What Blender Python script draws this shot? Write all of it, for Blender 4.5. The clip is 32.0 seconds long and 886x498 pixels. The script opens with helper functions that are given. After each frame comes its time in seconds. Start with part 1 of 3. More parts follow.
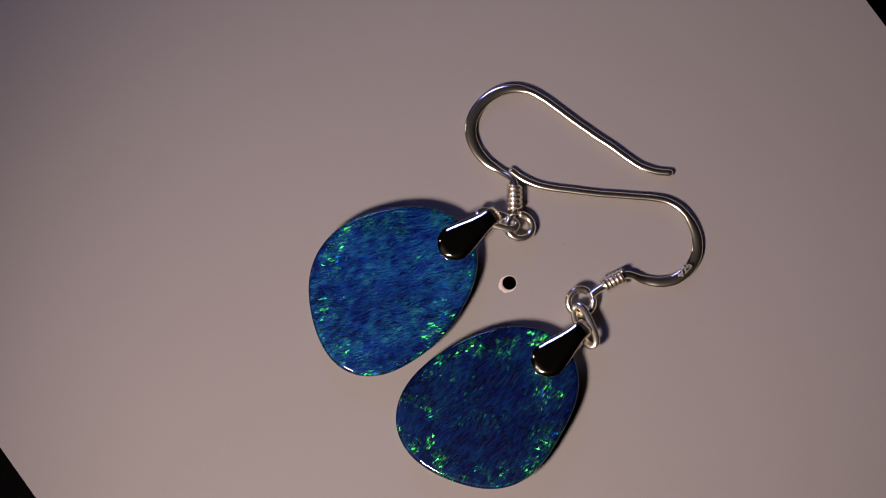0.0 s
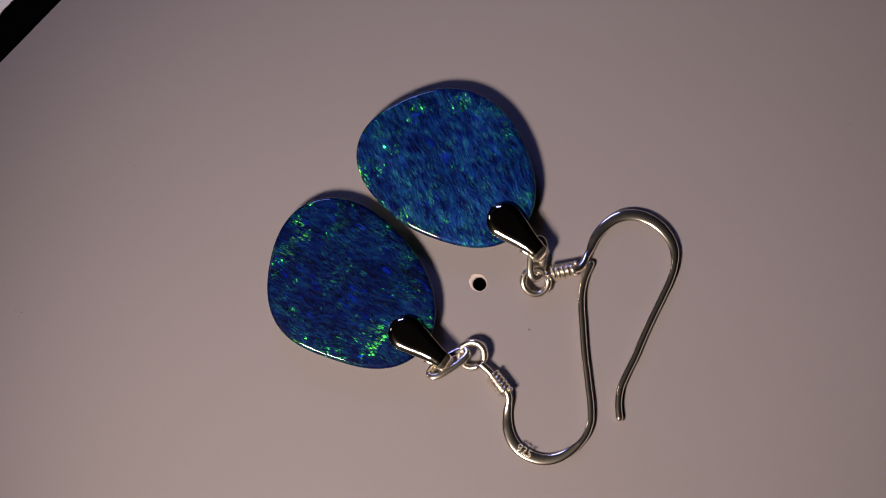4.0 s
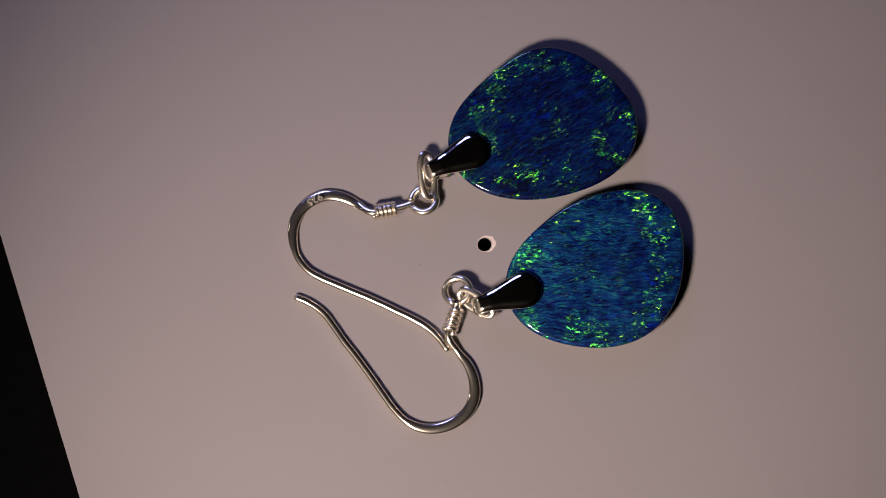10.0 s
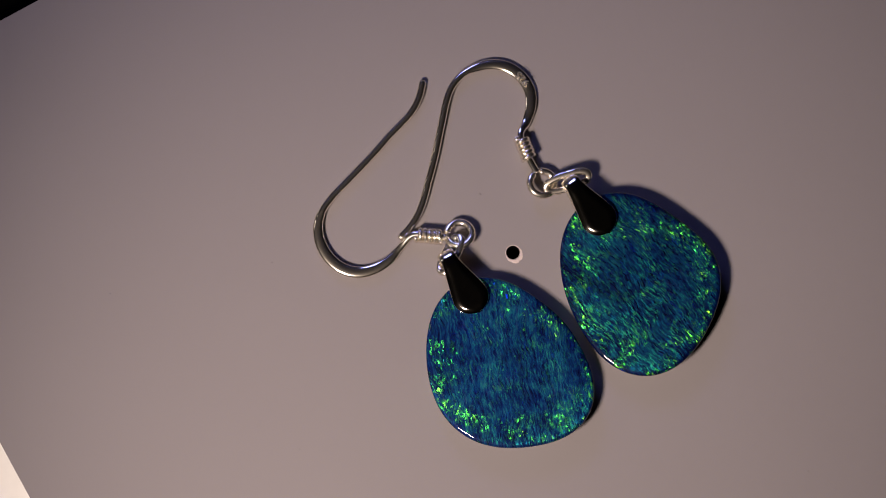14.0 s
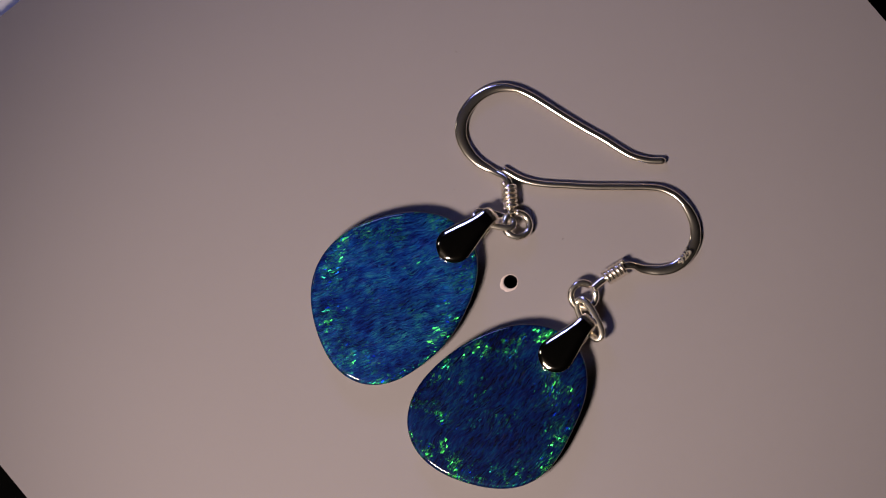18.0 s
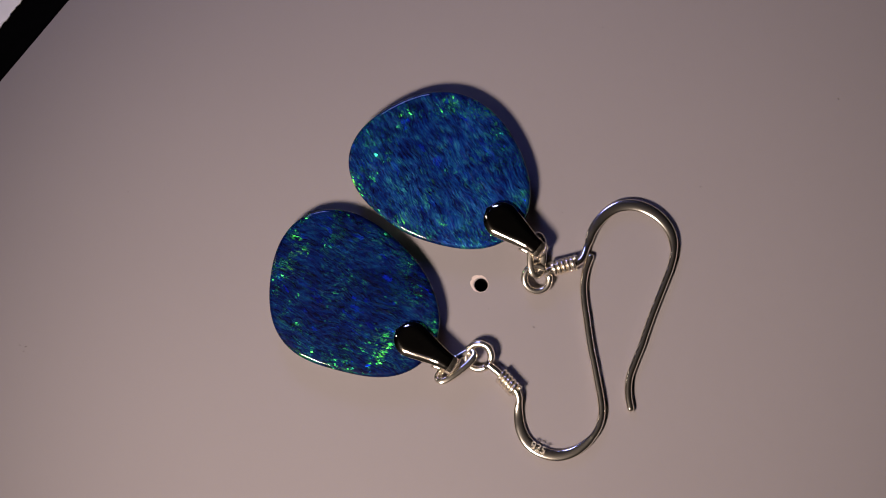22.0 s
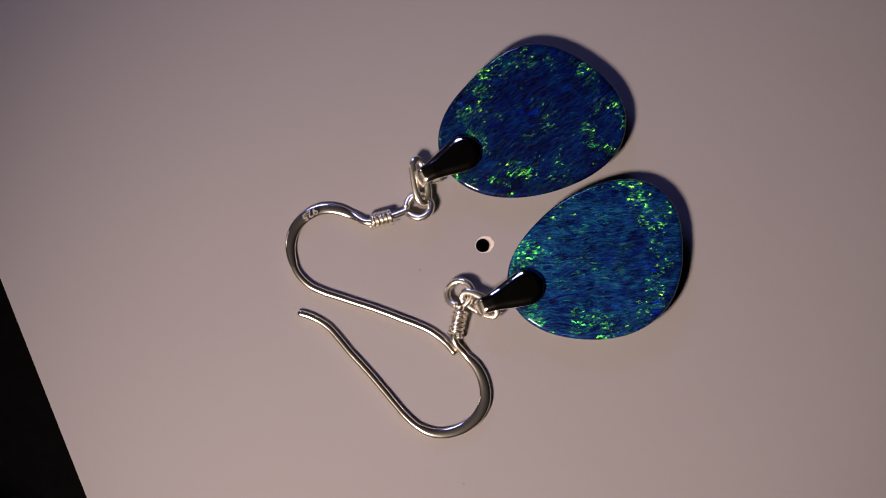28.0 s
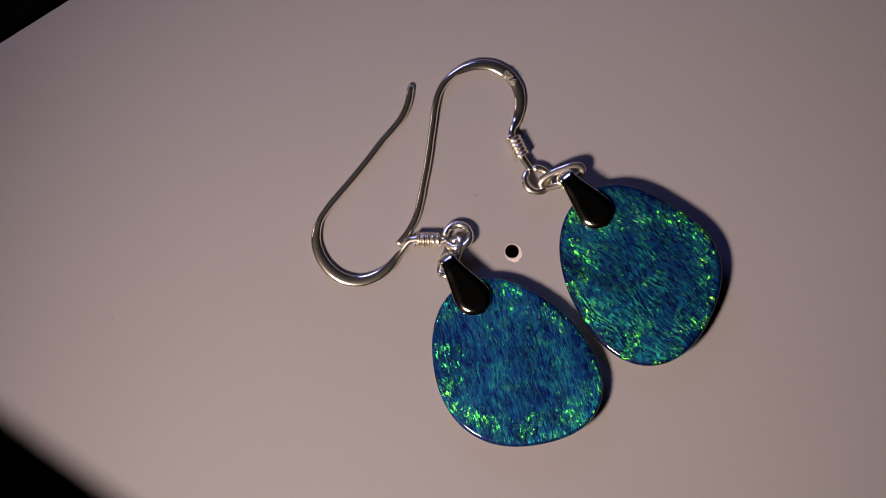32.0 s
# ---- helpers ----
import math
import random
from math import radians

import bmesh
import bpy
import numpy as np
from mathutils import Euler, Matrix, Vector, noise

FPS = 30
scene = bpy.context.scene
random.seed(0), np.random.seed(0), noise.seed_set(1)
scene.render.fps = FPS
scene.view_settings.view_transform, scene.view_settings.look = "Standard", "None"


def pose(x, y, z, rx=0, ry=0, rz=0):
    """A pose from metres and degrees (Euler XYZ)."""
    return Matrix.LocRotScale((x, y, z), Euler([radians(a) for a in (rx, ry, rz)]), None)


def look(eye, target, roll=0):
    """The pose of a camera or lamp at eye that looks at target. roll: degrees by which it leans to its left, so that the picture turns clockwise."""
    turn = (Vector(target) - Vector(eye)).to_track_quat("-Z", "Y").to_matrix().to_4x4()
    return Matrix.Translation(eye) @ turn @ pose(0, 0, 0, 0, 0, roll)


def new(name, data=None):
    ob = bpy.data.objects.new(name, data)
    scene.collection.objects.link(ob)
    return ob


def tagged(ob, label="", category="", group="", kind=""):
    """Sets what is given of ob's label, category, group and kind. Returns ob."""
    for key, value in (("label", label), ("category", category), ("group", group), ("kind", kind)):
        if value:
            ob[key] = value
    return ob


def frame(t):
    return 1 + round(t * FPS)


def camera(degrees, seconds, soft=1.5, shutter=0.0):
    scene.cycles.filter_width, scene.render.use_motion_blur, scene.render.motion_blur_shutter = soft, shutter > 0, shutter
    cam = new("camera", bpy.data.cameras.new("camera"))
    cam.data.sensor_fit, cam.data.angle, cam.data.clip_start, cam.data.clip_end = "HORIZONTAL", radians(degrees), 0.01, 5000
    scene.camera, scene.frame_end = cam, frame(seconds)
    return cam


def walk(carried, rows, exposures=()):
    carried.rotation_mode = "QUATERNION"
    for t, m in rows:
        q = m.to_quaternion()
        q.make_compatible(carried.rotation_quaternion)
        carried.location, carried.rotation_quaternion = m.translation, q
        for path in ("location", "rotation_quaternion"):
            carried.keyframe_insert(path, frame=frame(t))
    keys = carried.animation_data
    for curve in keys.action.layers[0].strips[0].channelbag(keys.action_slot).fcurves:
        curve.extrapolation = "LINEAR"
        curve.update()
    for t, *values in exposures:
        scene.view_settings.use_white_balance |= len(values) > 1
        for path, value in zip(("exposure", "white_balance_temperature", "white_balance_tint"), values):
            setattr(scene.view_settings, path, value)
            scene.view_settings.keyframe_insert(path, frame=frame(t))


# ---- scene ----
MM = 0.001

# ---------------------------------------------------------------- camera
# A long macro lens on a stand, 0.49 m over a slowly turning display plate.
cam = camera(9.637, 32.0, soft=0.95)
EYE = pose(0.005339, -0.086369, 0.488966, 10.192, 1.282, -0.532)
EXPOSURES = ((0, -0.10), (2, -0.16), (4, -0.11), (6, -0.04), (9, -0.04), (11, -0.11), (13, -0.17), (17, -0.12), (19, -0.05), (21, 0.0), (24, -0.02), (28, 0.08), (32, 0.04))
walk(cam, [(0.0, EYE), (32.0, EYE)], EXPOSURES)
cam.data.dof.use_dof = True
cam.data.dof.focus_distance = 0.4955
cam.data.dof.aperture_fstop = 64.0

# the plate's turn in degrees, clockwise seen from above
TURN_TIMES = (0, 3, 6, 9, 12, 14, 17, 20, 22, 28, 30, 32)
TURN_ANGLES = (0.0, 58.97, 119.0, 178.4, 238.0, 276.7, 336.1, 395.5, 434.75, 553.6, 593.3, 632.9)


def turn(t):
    return float(np.interp(t, TURN_TIMES, TURN_ANGLES))


# ---------------------------------------------------------------- light
world = bpy.data.worlds.new("dark_room")
world.use_nodes = True
world.node_tree.nodes["Background"].inputs["Color"].default_value = (0.55, 0.55, 0.7, 1)
world.node_tree.nodes["Background"].inputs["Strength"].default_value = 0.004
scene.world = world


def lamp(name, eye, target, radius, watts, colour, cone):
    """A small lamp head with a soft round beam."""
    data = bpy.data.lights.new(name, "SPOT")
    data.shadow_soft_size, data.energy, data.color, data.spot_size, data.spot_blend = radius, watts, colour, radians(cone), 1.0
    ob = new(name, data)
    ob.matrix_world = look(eye, target)
    return ob


key_lamp = lamp("key_lamp", (-0.080, -0.097, 0.172), (-0.0015, -0.0125, 0), 0.019, 3.18, (1.0, 0.815, 0.715), 40)
# weak unseen fill, added from the left for highlights on the metal
left_fill = lamp("left_fill", (-0.175, 0.066, 0.105), (0.0, 0.0, 0), 0.015, 0.035, (1.0, 0.88, 0.82), 50)
cool_lamp = lamp("cool_lamp", (-0.055, 0.158, 0.115), (-0.006, 0.004, 0), 0.030, 0.38, (0.30, 0.34, 1.0), 56)


# ---------------------------------------------------------------- materials
def material(name):
    m = bpy.data.materials.new(name)
    m.use_nodes = True
    nt = m.node_tree
    nt.nodes.clear()
    out = nt.nodes.new("ShaderNodeOutputMaterial")
    return m, nt, out


def node(nt, kind, links=None, **values):
    n = nt.nodes.new(kind)
    for key, value in values.items():
        if key == "mode":
            n.operation = value
        elif key == "blend":
            n.blend_type = value
        else:
            n.inputs[key].default_value = value
    for key, socket in (links or {}).items():
        nt.links.new(socket, n.inputs[key])
    return n


def ramp(nt, socket, stops):
    n = nt.nodes.new("ShaderNodeValToRGB")
    nt.links.new(socket, n.inputs["Fac"])
    while len(n.color_ramp.elements) < len(stops):
        n.color_ramp.elements.new(0.5)
    for e, (at, colour) in zip(n.color_ramp.elements, stops):
        e.position = at
        e.color = (*colour, 1) if len(colour) == 3 else colour
    return n


def grey(v):
    return (v, v, v)


def maths(nt, op, a, b=None):
    n = nt.nodes.new("ShaderNodeMath")
    n.operation = op
    for i, v in enumerate((a, b)):
        if v is None:
            continue
        if isinstance(v, (int, float)):
            n.inputs[i].default_value = v
        else:
            nt.links.new(v, n.inputs[i])
    return n.outputs[0]


def vmaths(nt, op, a, b=None, scale=None):
    n = nt.nodes.new("ShaderNodeVectorMath")
    n.operation = op
    for i, v in enumerate((a, b)):
        if v is None:
            continue
        if isinstance(v, tuple):
            n.inputs[i].default_value = v
        else:
            nt.links.new(v, n.inputs[i])
    if scale is not None:
        n.inputs["Scale"].default_value = scale
    return n.outputs[0]


def surface(name, colour, dark, scale, rough=0.6, metal=0.0, bump=0.1, spread=(0.35, 0.65), coat=0.0, fine=6.0, specular=0.5):
    """A material with colour and relief that vary at two scales; scale is in noise cells a metre."""
    m, nt, out = material(name)
    co = nt.nodes.new("ShaderNodeTexCoord").outputs["Object"]
    big = node(nt, "ShaderNodeTexNoise", {"Vector": co}, Scale=scale, Detail=4.0, Roughness=0.6)
    small = node(nt, "ShaderNodeTexNoise", {"Vector": co}, Scale=scale * fine, Detail=5.0, Roughness=0.7)
    mixed = maths(nt, "ADD", maths(nt, "MULTIPLY", big.outputs["Fac"], 0.6), maths(nt, "MULTIPLY", small.outputs["Fac"], 0.4))
    col = ramp(nt, mixed, [(spread[0], dark), (spread[1], colour)])
    ro = ramp(nt, small.outputs["Fac"], [(0.3, grey(rough * 0.8)), (0.7, grey(min(1, rough * 1.2)))])
    b = node(nt, "ShaderNodeBump", {"Height": small.outputs["Fac"]}, Strength=bump, Distance=0.00004)
    p = node(nt, "ShaderNodeBsdfPrincipled", {"Base Color": col.outputs["Color"], "Roughness": ro.outputs["Color"], "Normal": b.outputs["Normal"]},
             Metallic=metal)
    p.inputs["Coat Weight"].default_value = coat
    p.inputs["Specular IOR Level"].default_value = specular
    nt.links.new(p.outputs[0], out.inputs[0])
    return m


PLATE = surface("taupe_satin_board", (0.222, 0.204, 0.207), (0.213, 0.195, 0.198), 30, rough=0.6, bump=0.02, fine=40, specular=0.2)
PAPER = surface("white_paper", (0.86, 0.85, 0.83), (0.80, 0.79, 0.77), 120, rough=0.9, bump=0.2)
BLACK = surface("black_flock", (0.0022, 0.0022, 0.0024), (0.0016, 0.0016, 0.0016), 900, rough=1.0, bump=0.4, specular=0.0)
RUBBER = surface("black_rubber", (0.012, 0.012, 0.013), (0.008, 0.008, 0.009), 300, rough=0.8, bump=0.1, specular=0.1)
DESK = surface("dark_desk", (0.03, 0.028, 0.026), (0.02, 0.018, 0.017), 20, rough=0.6, bump=0.1)
WALL = surface("dark_wall", (0.10, 0.10, 0.11), (0.08, 0.08, 0.09), 3, rough=0.9, bump=0.1)
DUST = surface("dark_dust", (0.10, 0.085, 0.08), (0.05, 0.045, 0.04), 2000, rough=1.0)
CHIP = surface("chipped_board", (0.62, 0.52, 0.48), (0.42, 0.35, 0.32), 1500, rough=0.9, bump=0.6)
POTCH = surface("black_potch", (0.012, 0.012, 0.015), (0.006, 0.006, 0.008), 400, rough=0.25, bump=0.05)


def silver_material(name, rough, dark=0.78, scratched=0.0):
    m, nt, out = material(name)
    co = nt.nodes.new("ShaderNodeTexCoord").outputs["Object"]
    big = node(nt, "ShaderNodeTexNoise", {"Vector": co}, Scale=500, Detail=3.0)
    small = node(nt, "ShaderNodeTexNoise", {"Vector": co}, Scale=6000, Detail=4.0, Roughness=0.7)
    col = ramp(nt, big.outputs["Fac"], [(0.3, (dark, dark * 0.95, dark * 0.86)), (0.65, (0.99, 0.908, 0.765))])
    ro = ramp(nt, small.outputs["Fac"], [(0.3, grey(rough * 0.88)), (0.75, grey(rough * 1.15))])
    b = node(nt, "ShaderNodeBump", {"Height": small.outputs["Fac"]}, Strength=0.03, Distance=0.00002)
    p = node(nt, "ShaderNodeBsdfPrincipled", {"Base Color": col.outputs["Color"], "Roughness": ro.outputs["Color"], "Normal": b.outputs["Normal"]}, Metallic=1.0)
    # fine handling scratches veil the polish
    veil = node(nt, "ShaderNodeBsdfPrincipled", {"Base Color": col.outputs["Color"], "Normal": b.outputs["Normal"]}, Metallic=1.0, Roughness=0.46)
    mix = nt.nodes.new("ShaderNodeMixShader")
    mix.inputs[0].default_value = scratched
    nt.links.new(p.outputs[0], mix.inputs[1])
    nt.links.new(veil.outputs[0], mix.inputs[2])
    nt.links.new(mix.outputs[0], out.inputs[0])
    return m


SILVER = silver_material("silver_wire", 0.15, 0.92, 0.06)
POLISHED = silver_material("polished_silver", 0.08, 0.85, 0.002)
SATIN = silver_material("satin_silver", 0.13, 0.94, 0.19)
STAMPED = silver_material("stamped_silver", 0.35, 0.9)


def opal_material(name, grain_turn, offset, blue_lean, green_lean, blue_gain, green_gain, depth, glint, wisps):
    """Precious opal: thin coloured sheets under a clear polish. Each sheet is a tinted mirror that leans its own way in the stone,
    so its colour lights up and dies as the stone turns under the lamps."""
    m, nt, out = material(name)
    geo = nt.nodes.new("ShaderNodeNewGeometry").outputs["Normal"]
    co = nt.nodes.new("ShaderNodeTexCoord").outputs["Object"]
    turned = node(nt, "ShaderNodeMapping", {"Vector": co})
    turned.inputs["Location"].default_value = (offset, offset * 0.7, 0)
    turned.inputs["Rotation"].default_value = (0, 0, radians(-grain_turn))

    def noise_at(vector, scale, detail=2.0, rough=0.5):
        return node(nt, "ShaderNodeTexNoise", {"Vector": vector}, Scale=scale, Detail=detail, Roughness=rough)

    def sway(vector, scale, metres):
        """The vector, pushed about by up to half of metres."""
        n = noise_at(vector, scale, 3.0)
        return vmaths(nt, "ADD", vector, vmaths(nt, "SCALE", vmaths(nt, "SUBTRACT", n.outputs["Color"], (0.5, 0.5, 0.5)), scale=metres))

    # the grain bends slowly across the stone and feathers out at a small scale
    flow = sway(sway(turned.outputs["Vector"], 240, 0.0014), 2600, 0.00030)

    def streaks(shift, along, across, detail=5.0, rough=0.62):
        v = node(nt, "ShaderNodeMapping", {"Vector": flow})
        v.inputs["Location"].default_value = (shift, shift * 3, 0)
        v.inputs["Scale"].default_value = (along, across, along)
        return noise_at(v.outputs["Vector"], 1.0, detail, rough)

    def clouds(shift, scale, detail=3.0, rough=0.55):
        return noise_at(vmaths(nt, "ADD", co, shift), scale, detail, rough).outputs["Fac"]

    def mask(socket, low, high, top, bottom=0.0):
        return ramp(nt, socket, [(low, grey(bottom)), (high, grey(min(1.0, top)))]).outputs["Color"]

    def both(x, y):
        return maths(nt, "MULTIPLY", x, y)

    coarse = streaks(1.7, 650, 3200, 7.0, 0.66)
    fine = streaks(4.1, 1250, 6400, 5.0, 0.62)
    fibre, pale, thread = streaks(7.3, 1350, 6200, 7.0, 0.69), streaks(3.7, 1250, 6400, 7.0, 0.69), streaks(9.9, 700, 6400, 5.0, 0.6)
    haze, drift = clouds((0.05, offset, 0.02), 300), clouds((0.0, 0.02, offset), 210)
    crowd = mask(haze, 0.40, 0.62, 1.0, 0.22)
    blend = maths(nt, "ADD", maths(nt, "ADD", both(coarse.outputs["Fac"], 0.46), both(fine.outputs["Fac"], 0.40)), both(haze, 0.14))

    # irregular flakes, gathered in drifts
    bits = node(nt, "ShaderNodeMapping", {"Vector": sway(flow, 5200, 0.00030)})
    bits.inputs["Scale"].default_value = (2500, 6200, 2500)
    flake = node(nt, "ShaderNodeTexVoronoi", {"Vector": bits.outputs["Vector"]}, Scale=1.25, Randomness=1.0)
    shape = noise_at(vmaths(nt, "ADD", bits.outputs["Vector"], (3.1, 9.7, 0.0)), 0.8, 4.0, 0.65)
    broad = node(nt, "ShaderNodeTexVoronoi", {"Vector": vmaths(nt, "SCALE", bits.outputs["Vector"], scale=0.42)}, Scale=1.0, Randomness=1.0)

    def sheet(colour, rough, lean, jitter, cell):
        """A tinted mirror; its normal leans by a mean vector in the stone and by chance from piece to piece."""
        chance = vmaths(nt, "SCALE", vmaths(nt, "SUBTRACT", cell, (0.5, 0.5, 0.5)), scale=jitter)
        tr = node(nt, "ShaderNodeVectorTransform", {"Vector": vmaths(nt, "ADD", chance, (*lean, 0.0))})
        tr.vector_type, tr.convert_from, tr.convert_to = "VECTOR", "OBJECT", "WORLD"
        normal = vmaths(nt, "NORMALIZE", vmaths(nt, "ADD", geo, tr.outputs["Vector"]))
        g = node(nt, "ShaderNodeBsdfGlossy", {"Normal": normal}, Roughness=rough)
        if isinstance(colour, tuple):
            g.inputs["Color"].default_value = (*colour, 1)
        else:
            nt.links.new(colour, g.inputs["Color"])
        return g.outputs[0]

    def over(lower, upper, fac):
        n = nt.nodes.new("ShaderNodeMixShader")
        nt.links.new(fac, n.inputs[0])
        nt.links.new(lower, n.inputs[1])
        nt.links.new(upper, n.inputs[2])
        return n.outputs[0]

    tones = [(0.41, (0.0004, 0.0012, 0.014)), (0.47, (0.0012, 0.0055, 0.070)), (0.52, (0.003, 0.018, 0.135)), (0.57, (0.008, 0.050, 0.18)), (0.64, (0.04, 0.14, 0.23))]
    body = ramp(nt, blend, [(at, tuple(v * d for v, d in zip(c, depth))) for at, c in tones])
    base = node(nt, "ShaderNodeBsdfPrincipled", {"Base Color": body.outputs["Color"]}, Roughness=0.5)
    base.inputs["Specular IOR Level"].default_value = 0.05
    s = base.outputs[0]
    # dull lavender threads
    lavender = node(nt, "ShaderNodeBsdfDiffuse")
    lavender.inputs["Color"].default_value = (0.13, 0.13, 0.19, 1)
    s = over(s, lavender.outputs[0], both(mask(thread.outputs["Fac"], 0.53, 0.66, 0.14 * depth[2]), mask(drift, 0.42, 0.60, 1.0)))

    blue_col = ramp(nt, blend, [(0.40, (0.0, 0.006, 0.15)), (0.47, (0.001, 0.026, 0.34)), (0.54, (0.004, 0.075, 0.46)), (0.63, (0.025, 0.18, 0.54))]).outputs["Color"]
    s = over(s, sheet(blue_col, 0.60, blue_lean, 0.6, coarse.outputs["Color"]), mask(drift, 0.36, 0.62, 1.15 * blue_gain, 0.40 * blue_gain))
    tint = clouds((0.02, 0.03, offset), 800)
    cyan_col = ramp(nt, tint, [(0.42, (0.05, 0.20, 0.70)), (0.54, (0.07, 0.48, 0.66)), (0.64, (0.09, 0.75, 0.42))]).outputs["Color"]
    s = over(s, sheet(cyan_col, 0.55, blue_lean, 0.9, pale.outputs["Color"]), both(mask(pale.outputs["Fac"], 0.51, 0.59, wisps * blue_gain), crowd))
    teal_col = ramp(nt, blend, [(0.42, (0.0, 0.012, 0.24)), (0.49, (0.005, 0.13, 0.38)), (0.56, (0.03, 0.45, 0.38))]).outputs["Color"]
    s = over(s, sheet(teal_col, 0.47, green_lean, 0.45, fine.outputs["Color"]), mask(drift, 0.38, 0.62, 0.90 * green_gain, 0.2 * green_gain))
    green_col = ramp(nt, tint, [(0.40, (0.01, 0.30, 0.55)), (0.53, (0.04, 0.80, 0.42)), (0.66, (0.12, 0.95, 0.16))]).outputs["Color"]
    s = over(s, sheet(green_col, 0.36, green_lean, 1.0, fibre.outputs["Color"]), both(mask(fibre.outputs["Fac"], 0.52, 0.60, 3.4 * green_gain), crowd))
    royal = sheet((0.0, 0.012, 0.8), 0.5, tuple((u + v) / 2 for u, v in zip(blue_lean, green_lean)), 1.4, broad.outputs["Color"])
    few = node(nt, "ShaderNodeSeparateColor", {"Color": broad.outputs["Color"]}).outputs["Red"]
    ragged = mask(shape.outputs["Fac"], 0.42, 0.52, 1.0)
    s = over(s, royal, both(mask(few, 0.82, 0.95, 0.08), ragged))

    # the brightest flakes crowd towards the rim
    length = nt.nodes.new("ShaderNodeVectorMath")
    length.operation = "LENGTH"
    nt.links.new(vmaths(nt, "MULTIPLY", co, (1.0, 1.0, 0.0)), length.inputs[0])
    rim = ramp(nt, both(length.outputs["Value"], 110.0), [(0.45, grey(0.05)), (0.76, grey(1.0))]).outputs["Color"]
    flash_col = ramp(nt, flake.outputs["Color"], [(0.16, (0.0, 0.02, 0.8)), (0.24, (0.04, 0.8, 0.14)), (0.60, (0.10, 0.95, 0.05)), (0.94, (0.32, 0.9, 0.01))]).outputs["Color"]
    lot = noise_at(vmaths(nt, "ADD", co, (0.0, 0.04, offset)), 380, 2.0)
    cell = vmaths(nt, "ADD", vmaths(nt, "SCALE", lot.outputs["Color"], scale=0.70), vmaths(nt, "SCALE", flake.outputs["Color"], scale=0.30))
    flash = sheet(flash_col, 0.34, tuple(v * 0.5 for v in green_lean), 3.2, cell)
    flash_mask = both(both(rim, mask(clouds((0.0, offset, 0.0), 330, 5.0, 0.7), 0.50, 0.57, 1.0)), both(mask(fine.outputs["Fac"], 0.42, 0.55, glint, 0.06), ragged))
    s = over(s, flash, flash_mask)
    # clear polish
    fres = nt.nodes.new("ShaderNodeFresnel")
    fres.inputs["IOR"].default_value = 1.5
    polish = node(nt, "ShaderNodeBsdfGlossy", Roughness=0.04)
    s = over(s, polish.outputs[0], fres.outputs[0])
    nt.links.new(s, out.inputs[0])
    return m


OPAL_A = opal_material("opal_bright", 18, 0.013, (0.01, -0.205), (-0.215, 0.30), 0.118, 0.035, (0.25, 0.52, 0.48), 0.40, 1.05)
OPAL_B = opal_material("opal_dark", 46, 0.031, (0.09, -0.16), (-0.31, 0.175), 0.027, 0.019, (0.0, 0.14, 0.29), 0.46, 1.25)


# ---------------------------------------------------------------- mesh helpers
def finish(name, bm, mat, parent=None, label="", smooth=True):
    me = bpy.data.meshes.new(name)
    bmesh.ops.recalc_face_normals(bm, faces=bm.faces)
    bm.to_mesh(me)
    bm.free()
    me.materials.append(mat)
    if smooth:
        for f in me.polygons:
            f.use_smooth = True
    ob = new(name, me)
    if parent:
        ob.parent = parent
    if label:
        tagged(ob, label)
    return ob


def part(name, bm, mat, parent, label="", smooth=True):
    return finish(name, bm, mat, parent, label, smooth)


def spline(points, steps=14):
    """A smooth way through points of any dimension (Catmull-Rom)."""
    p = [np.array(q, float) for q in points]
    p = [2 * p[0] - p[1]] + p + [2 * p[-1] - p[-2]]
    way = []
    for a, b, c, d in zip(p, p[1:], p[2:], p[3:]):
        for k in range(steps):
            u = k / steps
            way.append(0.5 * (2 * b + (c - a) * u + (2 * a - 5 * b + 4 * c - d) * u * u + (3 * b - a - 3 * c + d) * u ** 3))
    way.append(p[-2])
    return way


def sweep(way, sections, closed=False, seg=14, power=2.0):
    """A bar along a way in mm. sections: half width and half height at every point of the way."""
    bm = bmesh.new()
    rings = []
    n = len(way)
    for i, q in enumerate(way):
        a = way[(i - 1) % n] if closed or i else way[0]
        b = way[(i + 1) % n] if closed or i < n - 1 else way[-1]
        t = Vector(b - a).normalized()
        side = t.cross(Vector((0, 0, 1)))
        side = side.normalized() if side.length > 1e-4 else Vector((1, 0, 0))
        up = side.cross(t).normalized()
        w, h = sections[i] if not isinstance(sections, tuple) else sections
        ring = []
        for k in range(seg):
            an = 2 * math.pi * k / seg
            c, s = math.cos(an), math.sin(an)
            c = math.copysign(abs(c) ** (2 / power), c)
            s = math.copysign(abs(s) ** (2 / power), s)
            ring.append(bm.verts.new((Vector(q) + side * (w * c) + up * (h * s)) * MM))
        rings.append(ring)
    pairs = list(zip(rings, rings[1:])) + ([(rings[-1], rings[0])] if closed else [])
    for r, q in pairs:
        for k in range(seg):
            bm.faces.new((r[k], r[(k + 1) % seg], q[(k + 1) % seg], q[k]))
    if not closed:
        for r, flip in ((rings[0], 1), (rings[-1], 0)):
            bm.faces.new(r[::-1] if flip else r)
    return bm


